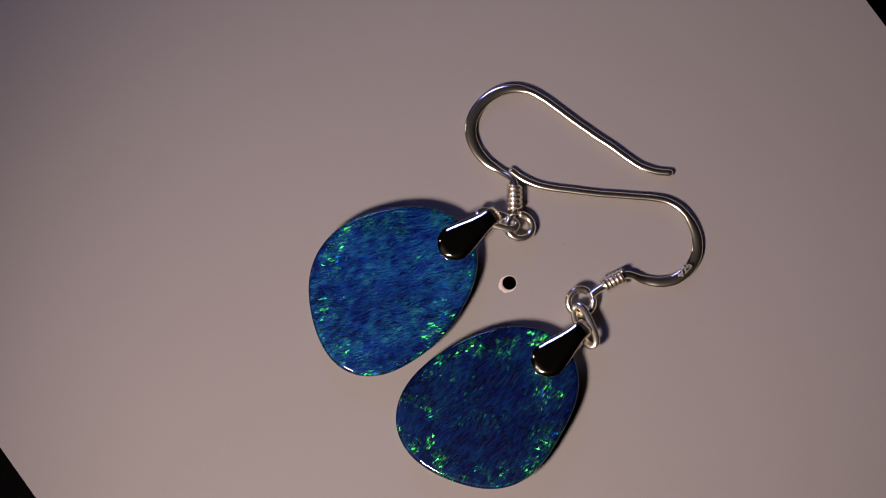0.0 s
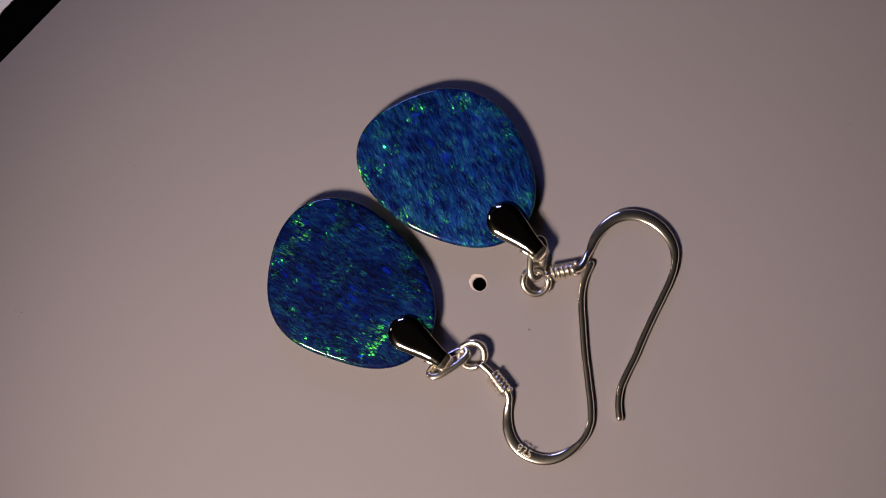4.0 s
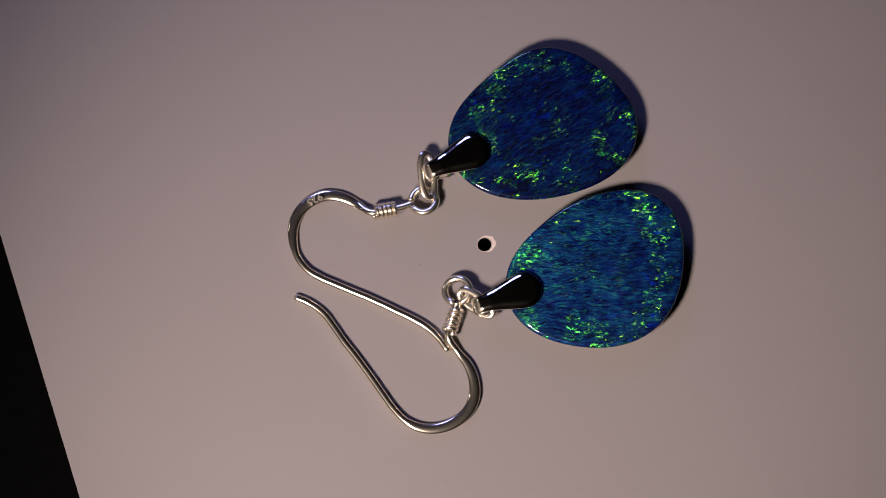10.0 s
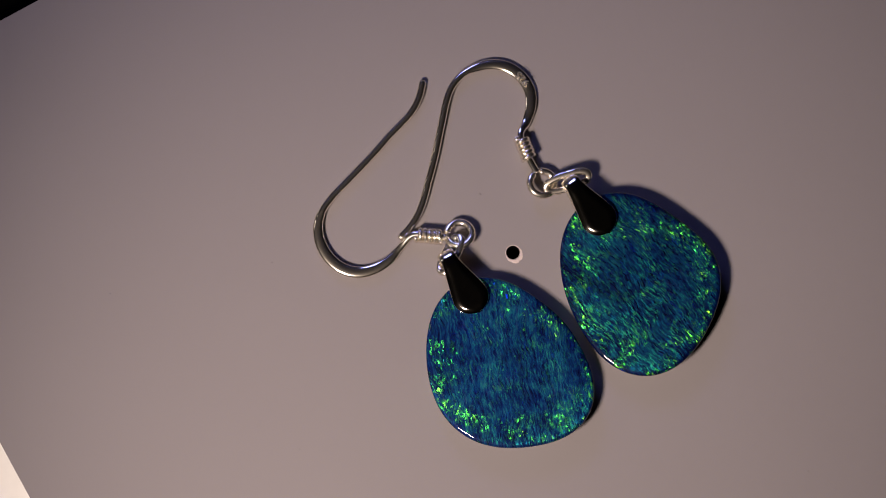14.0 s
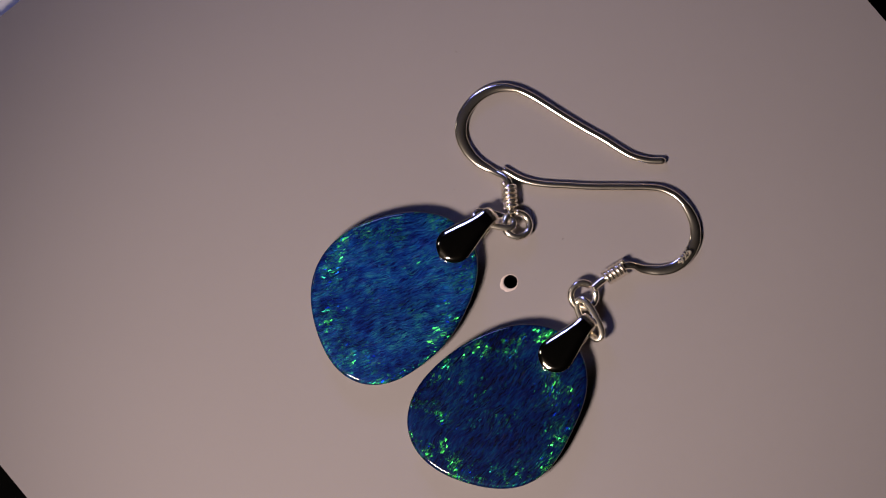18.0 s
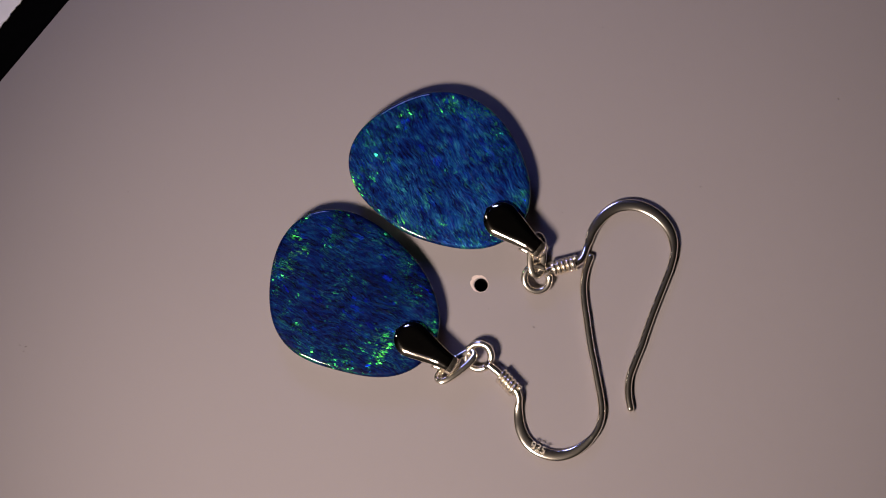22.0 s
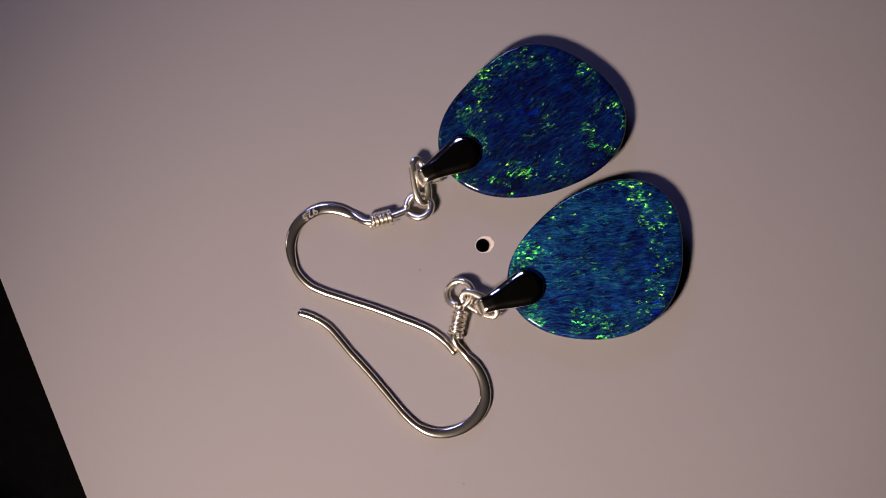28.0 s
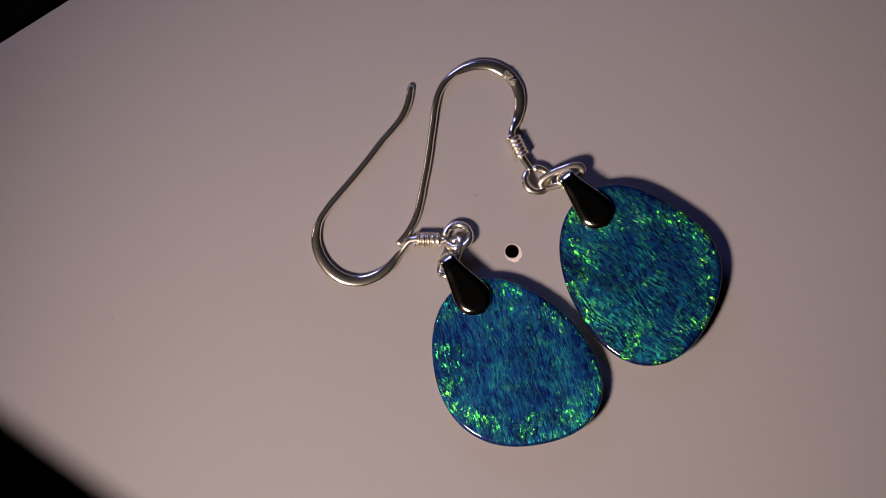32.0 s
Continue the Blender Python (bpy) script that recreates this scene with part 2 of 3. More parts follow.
def box(bm, x0, x1, y0, y1, z0, z1):
    v = [bm.verts.new((x, y, z)) for z in (z0, z1) for x, y in ((x0, y0), (x1, y0), (x1, y1), (x0, y1))]
    for q in ((3, 2, 1, 0), (4, 5, 6, 7), (0, 1, 5, 4), (1, 2, 6, 5), (2, 3, 7, 6), (3, 0, 4, 7)):
        bm.faces.new([v[i] for i in q])
    return v


# ---------------------------------------------------------------- the dark room
def room():
    """A small dark workroom that closes the place."""
    r, low, high = 0.85, -0.75, 1.15
    bm = bmesh.new()
    box(bm, -r, r, -r, r, low - 0.1, low)
    tagged(finish("floor", bm, WALL, smooth=False), "dark plain floor of the unlit room", "floor", kind="structure")
    bm = bmesh.new()
    box(bm, -r, r, -r, r, high, high + 0.1)
    tagged(finish("ceiling", bm, WALL, smooth=False), "dark plain ceiling of the unlit room", "ceiling", kind="structure")
    for name, a in (("wall_north", (-r, r, r, r + 0.1)), ("wall_south", (-r, r, -r - 0.1, -r)), ("wall_east", (r, r + 0.1, -r - 0.1, r + 0.1)), ("wall_west", (-r - 0.1, -r, -r - 0.1, r + 0.1))):
        bm = bmesh.new()
        box(bm, *a, low - 0.1, high + 0.1)
        tagged(finish(name, bm, WALL, smooth=False), "dark plain wall of the unlit room", "wall", kind="structure")
    desk = tagged(new("desk"), "dark desk under the turntable", "desk")
    desk.location = (0, 0, -0.75)
    bm = bmesh.new()
    box(bm, -0.6, 0.6, -0.45, 0.45, 0.70, 0.727)
    bmesh.ops.bevel(bm, geom=bm.edges[:], offset=0.004, segments=2, affect="EDGES")
    part("desktop", bm, DESK, desk, smooth=False)
    for x in (-0.55, 0.55):
        for y in (-0.4, 0.4):
            bm = bmesh.new()
            box(bm, x - 0.025, x + 0.025, y - 0.025, y + 0.025, 0, 0.70)
            part("leg", bm, DESK, desk, smooth=False)


room()


# ---------------------------------------------------------------- turntable and plate
PLATE_TURN = 35.05


def cylinder(bm, r, z0, z1, seg=96, bevel=0.0):
    rows = [(r - bevel, z0), (r, z0 + bevel), (r, z1 - bevel), (r - bevel, z1)] if bevel else [(r, z0), (r, z1)]
    rings = [[bm.verts.new((q * math.cos(2 * math.pi * k / seg), q * math.sin(2 * math.pi * k / seg), z)) for k in range(seg)] for q, z in rows]
    for a, b in zip(rings, rings[1:]):
        for k in range(seg):
            bm.faces.new((a[k], a[(k + 1) % seg], b[(k + 1) % seg], b[k]))
    bm.faces.new(rings[0][::-1])
    bm.faces.new(rings[-1])


def turntable():
    base = tagged(new("motor_housing"), "round black plastic motor housing standing on the desk", "housing")
    base.location = (0, 0, -0.023)
    bm = bmesh.new()
    cylinder(bm, 0.062, 0.0, 0.0125, bevel=0.001)
    part("drum", bm, RUBBER, base)
    ob = tagged(new("turntable"), "black flocked turntable disc turning under the plate", "turntable")
    ob.location = (0, 0, -0.0105)
    bm = bmesh.new()
    cylinder(bm, 0.085, 0.0, 0.0065, bevel=0.0008)
    part("disc", bm, BLACK, ob)
    ring = [np.array((85.2 * math.cos(2 * math.pi * k / 96), 85.2 * math.sin(2 * math.pi * k / 96), 3.2)) for k in range(96)]
    part("rubber_rim", sweep(ring, (0.5, 2.0), closed=True, seg=8), RUBBER, ob, "black rubber rim")
    return ob


def display_plate():
    """A taupe board with a drilled, chipped hole near its middle. Its middle lies off the axis."""
    ob = tagged(new("display_plate"), "taupe satin display board with a small drilled hole", "board")
    ob.location = (0, 0, -0.004)
    hole, r = Vector((1.46 * MM, -1.66 * MM)), 0.66 * MM
    turn_m = Matrix.Rotation(radians(PLATE_TURN), 2)
    x0, x1, y0, y1 = -47.8 * MM, 43.7 * MM, -56 * MM, 48.8 * MM
    bm = bmesh.new()
    seg = 48
    local = turn_m.transposed() @ hole
    inner, outer = [], []
    for k in range(seg):
        a = 2 * math.pi * (k + 0.5) / seg
        d = Vector((math.cos(a), math.sin(a)))
        reach = min(((x1 if d.x > 0 else x0) - local.x) / d.x if abs(d.x) > 1e-9 else 9, ((y1 if d.y > 0 else y0) - local.y) / d.y if abs(d.y) > 1e-9 else 9)
        outer.append(turn_m @ (local + d * reach))
        inner.append(turn_m @ (local + d * r))
    for cx, cy in ((x0, y0), (x1, y0), (x1, y1), (x0, y1)):
        c = turn_m @ Vector((cx, cy))
        near = min(range(seg), key=lambda k: (outer[k] - c).length)
        outer[near] = c
    top_i = [bm.verts.new((*v, 0.004)) for v in inner]
    top_o = [bm.verts.new((*v, 0.004)) for v in outer]
    low_i = [bm.verts.new((*v, 0.0)) for v in inner]
    low_o = [bm.verts.new((*(v * (1 - 1.6 * MM / v.length)), 0.0)) for v in outer]
    for k in range(seg):
        j = (k + 1) % seg
        bm.faces.new((top_i[k], top_o[k], top_o[j], top_i[j]))
        bm.faces.new((low_i[k], low_i[j], low_o[j], low_o[k]))
        bm.faces.new((top_o[k], low_o[k], low_o[j], top_o[j]))
        bm.faces.new((top_i[k], top_i[j], low_i[j], low_i[k]))
    part("board", bm, PLATE, ob, smooth=False)
    # black sleeve in the bore: the hole's inner shade put into its colour
    bm = bmesh.new()
    rings = [[bm.verts.new((hole.x + q * math.cos(2 * math.pi * k / 40), hole.y + q * math.sin(2 * math.pi * k / 40), z)) for k in range(40)]
             for q, z in ((r * 0.97, 0.0001), (r * 0.97, 0.00385), (r * 0.995, 0.00385), (r * 0.995, 0.0001))]
    for a, b in zip(rings, rings[1:] + rings[:1]):
        for k in range(40):
            bm.faces.new((a[k], a[(k + 1) % 40], b[(k + 1) % 40], b[k]))
    part("bore", bm, BLACK, ob, "black sleeve in the hole, standing in for its shade")
    # the pale chipped lip round one side of the hole
    bm = bmesh.new()
    rnd = random.Random(4)
    ring_in, ring_out = [], []
    for k in range(40):
        a = 2 * math.pi * k / 40
        d = Vector((math.cos(a), math.sin(a)))
        lean = 0.5 + 0.5 * math.cos(a - radians(218))
        w = (0.04 + 0.40 * lean ** 2.5) * MM * rnd.uniform(0.8, 1.15)
        ring_in.append(bm.verts.new((hole.x + d.x * r * 0.98, hole.y + d.y * r * 0.98, 0.00396)))
        ring_out.append(bm.verts.new((hole.x + d.x * (r + w), hole.y + d.y * (r + w), 0.004012)))
    mid = [bm.verts.new(((a.co + b.co) / 2) + Vector((0, 0, 0.00006))) for a, b in zip(ring_in, ring_out)]
    for k in range(40):
        j = (k + 1) % 40
        bm.faces.new((ring_in[k], ring_in[j], mid[j], mid[k]))
        bm.faces.new((mid[k], mid[j], ring_out[j], ring_out[k]))
    part("chipped_lip", bm, CHIP, ob, "pale chipped lip of the hole")
    return ob


def torn_paper(name, label, x0, x1, y0, y1, ragged, seed):
    """A thin white sheet whose edge at x0 is cut or torn."""
    ob = tagged(new(name), label, "paper")
    ob.location = (0, 0, -0.004)
    rnd = random.Random(seed)
    tm = Matrix.Rotation(radians(PLATE_TURN), 2)
    bm = bmesh.new()
    n = 260
    rows = []
    w = 0.0
    for i in range(n + 1):
        y = y0 + (y1 - y0) * i / n
        w = 0.6 * w + rnd.uniform(-1, 1) * ragged
        rows.append([tm @ Vector((x, y)) for x in (x0 + w, x0 + (x1 - x0) * 0.3, x1)])
    grid = [[[bm.verts.new((v.x * MM, v.y * MM, z)) for v in row] for row in rows] for z in (0.00002, 0.00030)]
    for i in range(n):
        for j in range(2):
            bm.faces.new((grid[1][i][j], grid[1][i][j + 1], grid[1][i + 1][j + 1], grid[1][i + 1][j]))
            bm.faces.new((grid[0][i][j], grid[0][i + 1][j], grid[0][i + 1][j + 1], grid[0][i][j + 1]))
        bm.faces.new((grid[0][i][0], grid[1][i][0], grid[1][i + 1][0], grid[0][i + 1][0]))
        bm.faces.new((grid[0][i][2], grid[0][i + 1][2], grid[1][i + 1][2], grid[1][i][2]))
    for i in (0, n):
        for j in range(2):
            bm.faces.new((grid[0][i][j], grid[0][i][j + 1], grid[1][i][j + 1], grid[1][i][j]))
    part("sheet", bm, PAPER, ob, smooth=False)
    return ob


TURNTABLE = turntable()
BOARD = display_plate()
TORN = torn_paper("paper_strip", "white paper strip with a torn edge on the turntable", -52.1, -67, -40, 30, 0.09, 3)


def cut_paper():
    ob = tagged(new("paper_sheet"), "white paper sheet tucked against the board's edge", "paper")
    ob.location = (0, 0, -0.004)
    tm = Matrix.Rotation(radians(PLATE_TURN), 4, "Z")
    bm = bmesh.new()
    vs = box(bm, -40 * MM, 40 * MM, 47.6 * MM, 70 * MM, 0.00002, 0.0003)
    bmesh.ops.transform(bm, matrix=tm, verts=vs)
    part("sheet", bm, PAPER, ob, smooth=False)
    return ob


CUT = cut_paper()


# ---------------------------------------------------------------- earrings
def outline(c, steps=160):
    """A stone's outline in polar waves."""
    pts = []
    for i in range(steps):
        a = 2 * math.pi * i / steps
        r = c[0] + sum(c[2 * k - 1] * math.cos(k * a) + c[2 * k] * math.sin(k * a) for k in range(1, len(c) // 2 + 1))
        pts.append(Vector((r * math.cos(a), r * math.sin(a))))
    return pts


def shell(pts, rows, rings=10, dome=0.0):
    """A turned slab: rows of (inset, z) up its side in mm, then a domed top."""
    bm = bmesh.new()
    n = len(pts)

    def ring(inset, z):
        out = []
        for v in pts:
            q = v - v.normalized() * inset
            out.append(bm.verts.new((q.x * MM, q.y * MM, z * MM)))
        return out

    made = [ring(i, z) for i, z in rows]
    inset, z = rows[-1]
    for k in range(1, rings):
        f = 1 - k / rings
        out = []
        for v in pts:
            q = (v - v.normalized() * inset) * f
            out.append(bm.verts.new((q.x * MM, q.y * MM, (z + dome * (1 - f * f)) * MM)))
        made.append(out)
    for a, b in zip(made, made[1:]):
        for k in range(n):
            bm.faces.new((a[k], a[(k + 1) % n], b[(k + 1) % n], b[k]))
    c = bm.verts.new((0, 0, (z + dome) * MM))
    for k in range(n):
        bm.faces.new((made[-1][k], made[-1][(k + 1) % n], c))
    bm.faces.new(made[0][::-1])
    return bm


def bail_mesh(tip, angle, length, wide, narrow, top):
    """A tear-shaped strap with a flat polished face and rounded edges: it lies on the stone, narrows, bends over a loop and returns behind.
    mm, in the earring's space."""
    bm = bmesh.new()
    d = Vector((math.cos(radians(angle)), math.sin(radians(angle)), 0))
    side = Vector((-d.y, d.x, 0))

    def strap(w, high):
        """The strap's section: a barely domed face between rounded edges, and a plain back."""
        c = min(0.72, 0.62 * w)
        k_high = high / 0.46
        shoulder = [(w - c + 0.86 * c * k / 6, high - k_high * (0.03 * k / 6 + 0.27 * c * (k / 6) ** 2)) for k in range(6, -1, -1)]
        x0, y0 = shoulder[0]
        edge = [(w, 0.1 * y0), (w, 0.5 * y0), (w - 0.02 * c, 0.72 * y0), (w - 0.06 * c, 0.88 * y0)] + shoulder
        face = [((w - c) * (1 - k / 4), high) for k in range(1, 4)]
        back = [(0.93 * w, -0.12), (0.8 * w, -0.2), (0.0, -0.2)]
        half = back[1::-1] + edge + face
        return half + [(0.0, high)] + [(-x, y) for x, y in half[::-1]] + [back[2]]

    flat, count = 64, len(strap(1.0, 1.0))
    path = []
    for i in range(flat):
        u = i / (flat - 1)
        path.append((length * u * u * (1.6 - 0.6 * u), top + 0.03 * math.sin(math.pi * u), u))
    # knuckle: a round turn over the loop
    r = (top - 0.62) / 2
    for i in range(1, 21):
        a = math.pi * i / 20
        path.append((length + r * math.sin(a), top - r + r * math.cos(a), 1.0))
    for i in range(1, 5):
        path.append((length - 0.30 * i, 0.62, 1.0))
    rings = []
    for i, (s, z, u) in enumerate(path):
        if s < wide and u < 0.6:
            w = math.sqrt(max(0.0, wide * wide - (wide - s) ** 2))
        else:
            f = min(1, (s - wide) / (length - wide))
            w = wide + (narrow - wide) * (0.7 * f + 0.3 * f * f * (3 - 2 * f))
        w = max(w, 0.05)
        before, after = path[max(0, i - 1)], path[min(len(path) - 1, i + 1)]
        t = (d * (after[0] - before[0]) + Vector((0, 0, after[1] - before[1]))).normalized()
        up = side.cross(t) * -1
        # the face thins to a rounded lip round the wide end
        lip = 1 - 0.5 * max(0.0, 1 - s / 0.75) ** 2 if u < 0.6 else 1.0
        high = (0.46 - 0.22 * min(1.0, max(0.0, (i - flat + 6) / 14))) * lip
        mid = Vector((*tip, 0)) + d * s + Vector((0, 0, z))
        ring = [bm.verts.new((mid + side * x + up * y) * MM) for x, y in strap(w, high)]
        rings.append(ring)
    for i, (a, b) in enumerate(zip(rings, rings[1:])):
        for k in range(count):
            # satin finish on the bend over the loop stands in for its bright highlight
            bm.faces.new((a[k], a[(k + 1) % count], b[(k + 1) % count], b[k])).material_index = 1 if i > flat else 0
    bm.faces.new(rings[0][::-1])
    bm.faces.new(rings[-1])
    return bm


def earring(label, centre, coefs, opal, bail, link, loop, coil, hook, wide_part, stamp=None):
    """A drop earring that lies on the board. All places are in mm from the turning axis; the object stands at the stone's middle."""
    ob = tagged(new("earring"), label, "earring", "pair of opal earrings")
    cx, cy = centre
    ob.location = (cx * MM, cy * MM, 0)

    def here(x, y, z=0.0):
        return np.array((x - cx, y - cy, z))

    pts = outline(coefs)
    stone = part("opal_doublet", shell(pts, [(0.42, 0.75), (0.30, 0.75), (0.24, 0.85), (0.08, 1.5), (0.0, 1.80), (0.015, 1.90), (0.06, 1.99), (0.13, 2.05), (0.22, 2.10), (0.34, 2.13), (0.5, 2.145)], dome=0.11), opal, ob)
    part("backing", shell(pts, [(0.6, 0.0), (0.46, 0.05), (0.38, 0.2), (0.28, 0.68), (0.36, 0.75)], dome=0.0, rings=3), POTCH, stone, "black potch backing")
    (tx, ty), angle, length, wide, narrow = bail
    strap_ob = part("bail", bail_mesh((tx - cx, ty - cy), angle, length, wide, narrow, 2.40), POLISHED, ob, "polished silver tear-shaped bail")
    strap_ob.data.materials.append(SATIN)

    # oval link between bail and hook
    (ax, ay, az), (bx, by, bz) = link
    a, b = here(ax, ay, az), here(bx, by, bz)
    axis = b - a
    ln = np.linalg.norm(axis)
    axis /= ln
    across = np.array((-axis[1], axis[0], 0.0)) * 0.90 + np.array((0, 0, 0.42))
    way = []
    for k in range(44):
        t = 2 * math.pi * k / 44
        c, s = math.cos(t), math.sin(t)
        way.append((a + b) / 2 + axis * (math.copysign(abs(c) ** 0.75, c) * ln / 2) + across * (math.copysign(abs(s) ** 0.8, s) * 0.68))
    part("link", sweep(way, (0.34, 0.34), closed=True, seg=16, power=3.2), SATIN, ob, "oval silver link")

    # ear wire: eye, neck, coil, bow, tail
    wire = 0.36
    h0, h1 = (here(*coil[0], 0.95), here(*coil[1], 0.85))
    ec = here(*loop, 1.05)
    out = h0 - ec
    start = math.atan2(out[1], out[0])
    way = []
    for k in range(34):
        t = start + 0.30 + (2 * math.pi - 0.55) * (k / 33)
        way.append(ec + np.array((math.cos(t) * 1.18, math.sin(t) * 1.18, 0.38 * math.sin(t - start) + 0.2 * (k / 33 - 0.5))))
    eye = sweep(way, (wire, wire), seg=12)
    hook_ob = part("ear_wire", hook_mesh(h0, h1, ec, [here(*q) for q in hook], wide_part, wire), SILVER, ob, "bent silver ear wire, flattened at its bow")
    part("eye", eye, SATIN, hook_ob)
    # coil
    ax_v = h1 - h0
    ln = np.linalg.norm(ax_v)
    ax_v /= ln
    sd = np.array((-ax_v[1], ax_v[0], 0.0))
    turns, way = 5.2, []
    for k in range(int(turns * 18) + 1):
        t = 2 * math.pi * k / 18
        way.append(h0 + ax_v * (ln * (0.06 + 0.88 * k / (turns * 18))) + (sd * math.cos(t) + np.array((0, 0, 1)) * math.sin(t)) * 0.58)
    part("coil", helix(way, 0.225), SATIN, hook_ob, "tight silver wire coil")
    if stamp:
        (sx, sy), turn_deg = stamp
        cu = bpy.data.curves.new("hallmark", "FONT")
        cu.body, cu.size, cu.extrude, cu.align_x, cu.align_y = "925", 1.05 * MM, 0.05 * MM, "CENTER", "CENTER"
        tmp = bpy.data.objects.new("hallmark_text", cu)
        scene.collection.objects.link(tmp)
        me = bpy.data.meshes.new_from_object(tmp.evaluated_get(bpy.context.evaluated_depsgraph_get()))
        bpy.data.objects.remove(tmp)
        me.materials.clear()
        me.materials.append(STAMPED)
        mark = new("hallmark", me)
        mark.parent = hook_ob
        p = here(sx, sy, 1.02)
        mark.matrix_local = Matrix.Translation(Vector(p) * MM) @ pose(0, 0, 0, 0, 0, turn_deg)
        tagged(mark, "stamped hallmark 925")
    return ob


def helix(way, r, seg=8):
    bm = bmesh.new()
    rings = []
    up = None
    for i, q in enumerate(way):
        a, b = way[max(0, i - 1)], way[min(len(way) - 1, i + 1)]
        t = Vector(b - a).normalized()
        if up is None:
            up = t.orthogonal().normalized()
        up = (up - t * up.dot(t)).normalized()
        side = t.cross(up)
        rings.append([bm.verts.new((Vector(q) + side * (r * math.cos(2 * math.pi * k / seg)) + up * (r * math.sin(2 * math.pi * k / seg))) * MM) for k in range(seg)])
    for a, b in zip(rings, rings[1:]):
        for k in range(seg):
            bm.faces.new((a[k], a[(k + 1) % seg], b[(k + 1) % seg], b[k]))
    bm.faces.new(rings[0][::-1])
    bm.faces.new(rings[-1])
    return bm


def hook_mesh(h0, h1, ec, pts, wide_part, wire):
    """The ear wire from its eye through the coil and round the bow to the tail; between the two shares of its length it is hammered flat."""
    toward = (h0 - ec) / np.linalg.norm(h0 - ec)
    start = ec + toward * 1.15
    start[2] = 1.0
    way = spline([start, h0, h1] + pts, 14)
    total = len(way) - 1
    a, b = wide_part
    sections = []
    for i in range(len(way)):
        u = i / total
        f = 0.0
        if a < u < b:
            f = math.sin(math.pi * (u - a) / (b - a)) ** 0.55
        left = min(i, total - i)
        taper = (0.55, 0.82, 0.95)[left] if left < 3 and u > 0.5 else 1.0
        sections.append(((wire + f * 0.20) * taper, (wire - f * 0.13) * taper))
    return sweep(way, sections, seg=30, power=2.2)


HOOK_A = [(0.70, 8.96, 0.43), (-0.60, 9.89, 0.48), (-1.58, 11.15, 0.51), (-2.07, 12.67, 0.54), (-1.84, 14.22, 0.56), (-0.96, 15.56, 0.56), (0.34, 16.50, 0.55), (1.87, 16.92, 0.52), (3.44, 16.68, 0.49), (4.85, 15.93, 0.46), (6.15, 14.97, 0.43), (7.42, 13.99, 0.41), (8.71, 13.02, 0.40), (10.02, 12.08, 0.39), (11.34, 11.18, 0.39), (12.61, 10.19, 0.39), (13.93, 9.28, 0.39), (15.43, 8.75, 0.38), (17.03, 8.57, 0.38)]
HOOK_B = [(14.09, -1.63, 0.38), (15.63, -1.87, 0.38), (17.13, -1.58, 0.38), (18.35, -0.63, 0.38), (19.11, 0.72, 0.39), (19.21, 2.24, 0.42), (18.72, 3.72, 0.45), (17.83, 4.99, 0.47), (16.54, 5.82, 0.48), (15.03, 6.16, 0.47), (13.47, 6.31, 0.46), (11.91, 6.46, 0.45), (10.36, 6.59, 0.44), (8.81, 6.78, 0.43), (7.27, 7.01, 0.42), (5.72, 7.23, 0.40), (4.20, 7.59, 0.38), (2.80, 8.25, 0.38), (1.55, 9.17, 0.38)]
EARRING_A = earring(
    "silver drop earring with blue-green opal, lying on the taupe board", (-9.778, -2.98),
    (7.882, -0.072, 0.767, -0.121, 0.856, 0.079, 0.340, -0.164, -0.059, -0.069, 0.025), OPAL_A,
    ((-4.95, 0.80), 36.0, 5.7, 1.74, 0.80), ((2.16, 3.52, 1.15), (-1.38, 4.71, 1.5)), (2.5, 3.51), ((2.03, 5.05), (2.03, 7.75)), HOOK_A, (0.15, 0.52))
EARRING_B = earring(
    "silver drop earring with dark blue opal, lying on the taupe board", (-0.401, -14.059),
    (7.913, -0.146, 0.320, 0.378, 0.763, -0.397, 0.214, 0.018, 0.149, -0.027, -0.016), OPAL_B,
    ((3.85, -10.55), 42.3, 5.6, 1.72, 0.82), ((7.71, -4.2, 1.15), (9.32, -8.02, 1.5)), (8.15, -3.77), ((10.30, -2.32), (12.45, -1.22)), HOOK_B, (0.12, 0.45), ((18.02, -0.80), 47))


# ---------------------------------------------------------------- dust
def dust():
    ob = tagged(new("dust_specks"), "tiny dark dust specks on the board", "dust", kind="stuff")
    rnd = random.Random(9)
    bm = bmesh.new()
    marks = [(3.85, -1.63, 0.08), (6.70, 2.00, 0.14), (-3.12, 7.62, 0.08), (-1.88, 20.9, 0.12), (-6.42, 35.8, 0.12), (-19.3, 16.3, 0.08), (-16.4, -31.4, 0.10),
             (-4.71, -44.6, 0.16), (-4.35, -44.9, 0.12), (-5.0, -45.1, 0.12)]
    for x, y, r in marks:
        r = r * 0.5
        a = rnd.uniform(0, 6.28)
        m = Matrix.LocRotScale((x * MM, y * MM, r * 0.25 * MM), Euler((0, 0, a)), (r * rnd.uniform(1, 2) * MM, r * MM * 0.7, r * 0.4 * MM))
        bmesh.ops.create_icosphere(bm, subdivisions=1, radius=1.0, matrix=m)
    me = bpy.data.meshes.new("dust")
    bm.to_mesh(me)
    bm.free()
    me.materials.append(DUST)
    part_ob = new("speck", me)
    part_ob.parent = ob
    return ob


DUST_OB = dust()


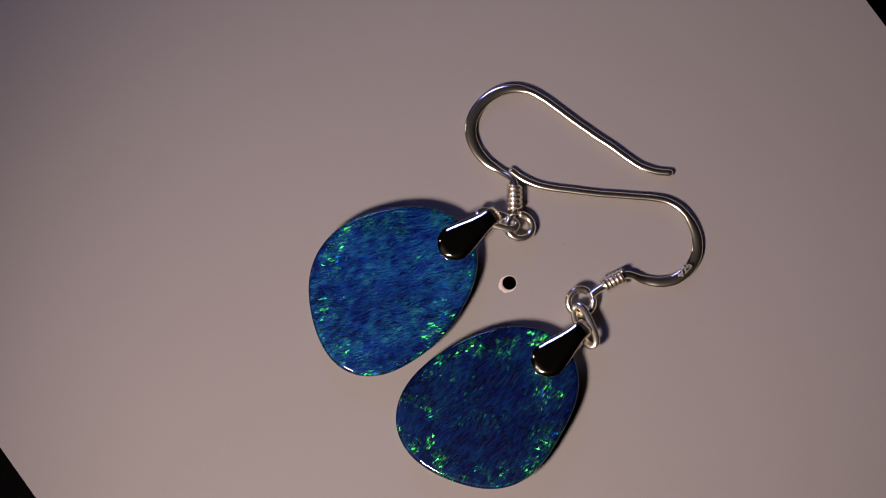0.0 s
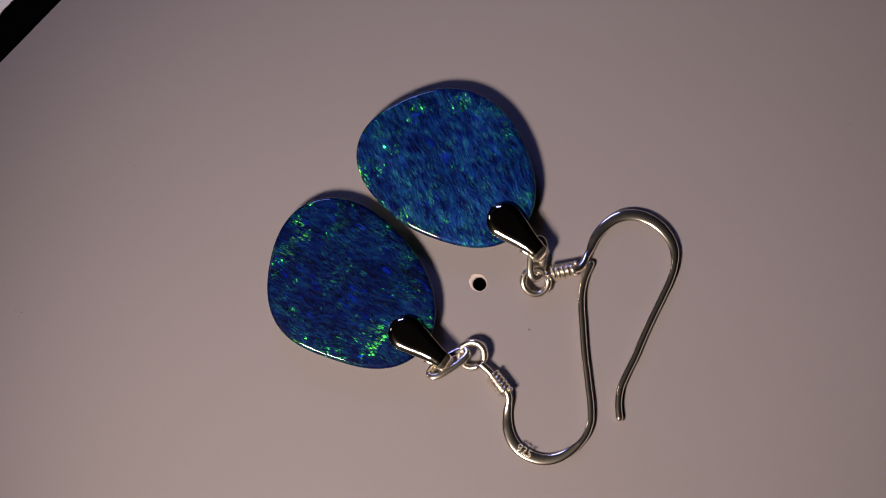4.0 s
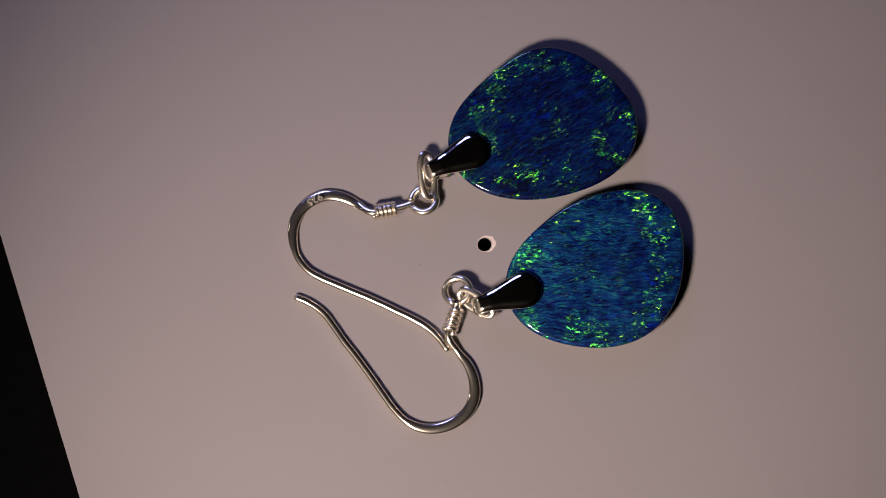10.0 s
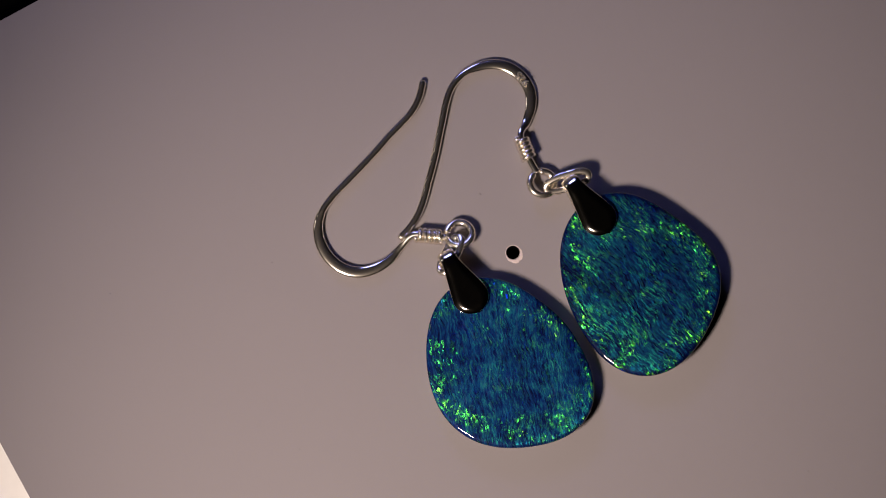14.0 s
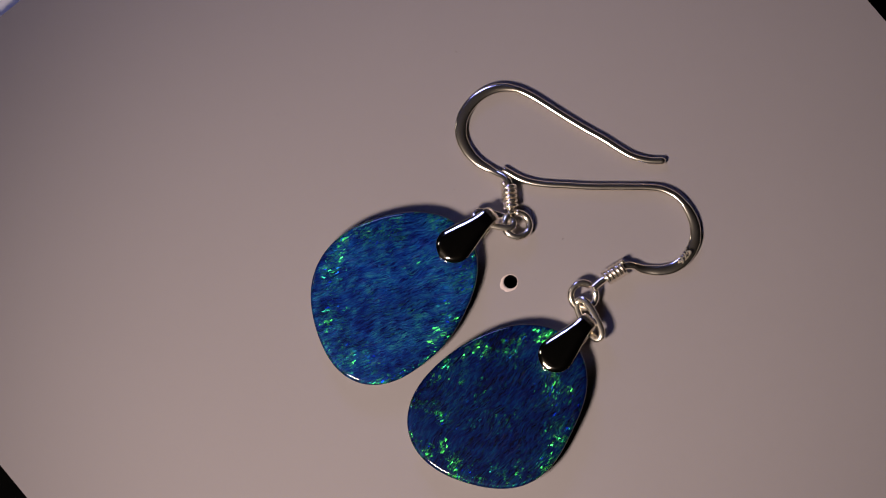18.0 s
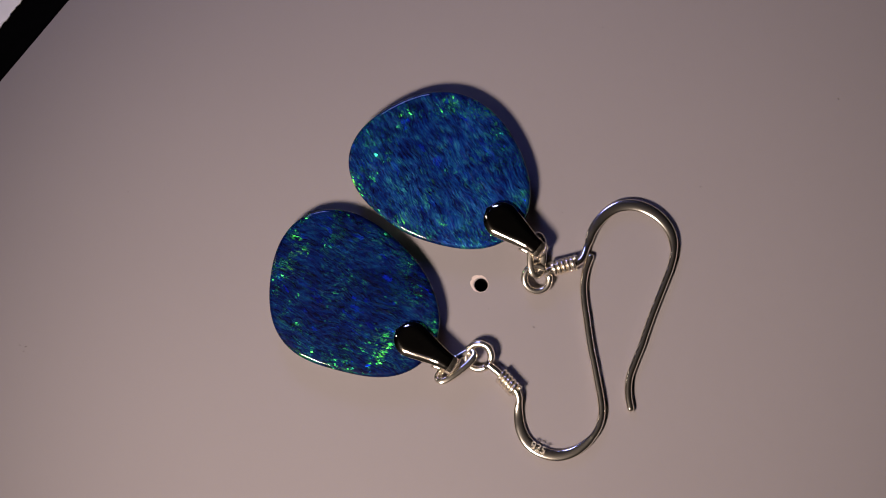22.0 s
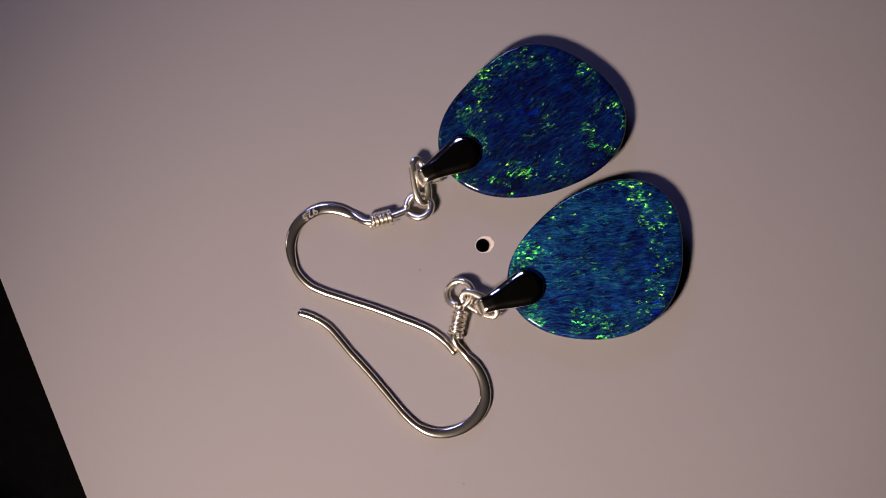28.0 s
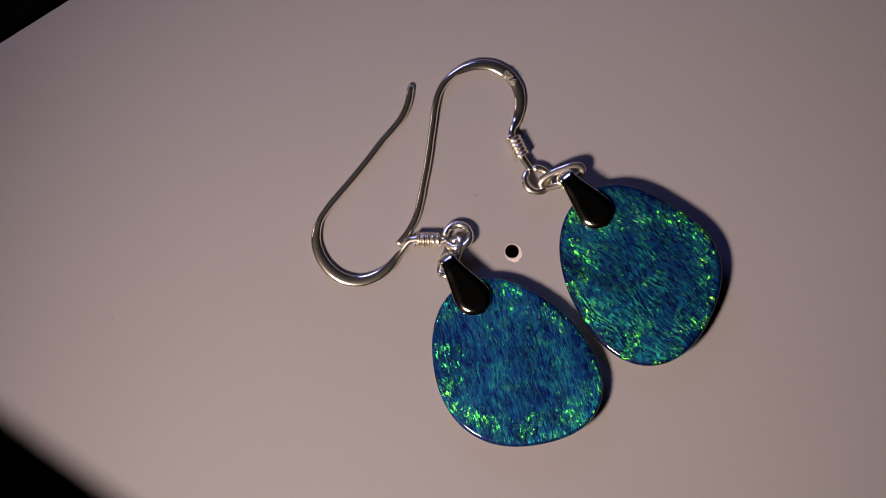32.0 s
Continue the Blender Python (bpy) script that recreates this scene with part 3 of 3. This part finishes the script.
# ---------------------------------------------------------------- dark arm that slides into view close under the lens
ARM_ALONG = Vector((0.80, -0.60, 0.0))
ARM_OUT = Vector((0.60, 0.80, 0.0))
BLUE = surface("blue_plastic_added_glow", (0.02, 0.06, 0.5), (0.015, 0.045, 0.4), 300, rough=0.4, bump=0.05)
# emission added so the blue shows where no lamp reaches the collar
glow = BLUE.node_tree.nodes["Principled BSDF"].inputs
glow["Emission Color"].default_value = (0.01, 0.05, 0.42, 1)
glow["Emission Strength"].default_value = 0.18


def flexible_arm():
    ob = tagged(new("flexible_arm"), "black flexible arm with a small blue collar, glow added", "stand arm")
    ob.location = (-0.260, 0.030, -0.023)
    o = np.array((-260.0, 30.0, -23.0))
    corner = np.array((-20.5, -54.0, 245.0))
    along, out = np.array(ARM_ALONG), np.array(ARM_OUT)
    mid = corner - out * 11.0
    way = spline([np.array((-260.0, 30.0, -8.0)), np.array((-262.0, 34.0, 90.0)), np.array((-225.0, 48.0, 195.0)), np.array((-150.0, 13.0, 244.0)),
                  mid - along * 40, mid, mid + along * 45, mid + along * 70 - np.array((0, 0, 6.0))], 16)
    part("tube", sweep([q - o for q in way], (11.0, 11.0), seg=20), RUBBER, ob)
    part("collar", sweep([mid - along * (13 - k) - o for k in range(11)], (11.3, 11.3), seg=24), BLUE, ob, "blue plastic collar, glow added")
    bm = bmesh.new()
    cylinder(bm, 0.045, 0.0, 0.016, bevel=0.002)
    part("foot", bm, RUBBER, ob, "heavy round black foot")
    return ob


ARM = flexible_arm()


# ---------------------------------------------------------------- what moves
def motions():
    times = [i * 0.5 for i in range(65)]
    for ob in (TURNTABLE, BOARD, TORN, CUT, EARRING_A, EARRING_B, DUST_OB):
        x, y, z = ob.location
        rows = []
        for t in times:
            a = -turn(t)
            c, s = math.cos(radians(a)), math.sin(radians(a))
            rows.append((t, pose(c * x - s * y, s * x + c * y, z, 0, 0, a)))
        walk(ob, rows)

    # the arm slides in from the corner, out and in again: seconds, mm towards the view, mm along itself
    home = ARM.location.copy()
    slides = ((0, -6.0, 1), (22.0, -1.5, 1), (22.5, 0.2, 1), (23.0, 1.5, 1), (23.6, 1.35, 2.4), (24.0, 1.35, 3.6), (24.4, 1.6, 3.4), (24.8, 2.9, 2.4), (25.0, 3.2, 1.6), (25.2, 3.0, -1), (25.5, 2.1, -5),
              (26.5, 1.0, -6), (27.5, 0.6, -6), (28.5, 1.0, -6), (29.0, 1.3, -6), (29.5, 1.5, -6), (30.0, 2.0, -6), (30.5, 2.5, -6), (31.0, 2.55, -6), (31.5, 2.85, -6), (32.0, 3.25, -6))
    walk(ARM, [(t, Matrix.Translation(home + ARM_OUT * (a * MM) + ARM_ALONG * (b * MM))) for t, a, b in slides])


motions()
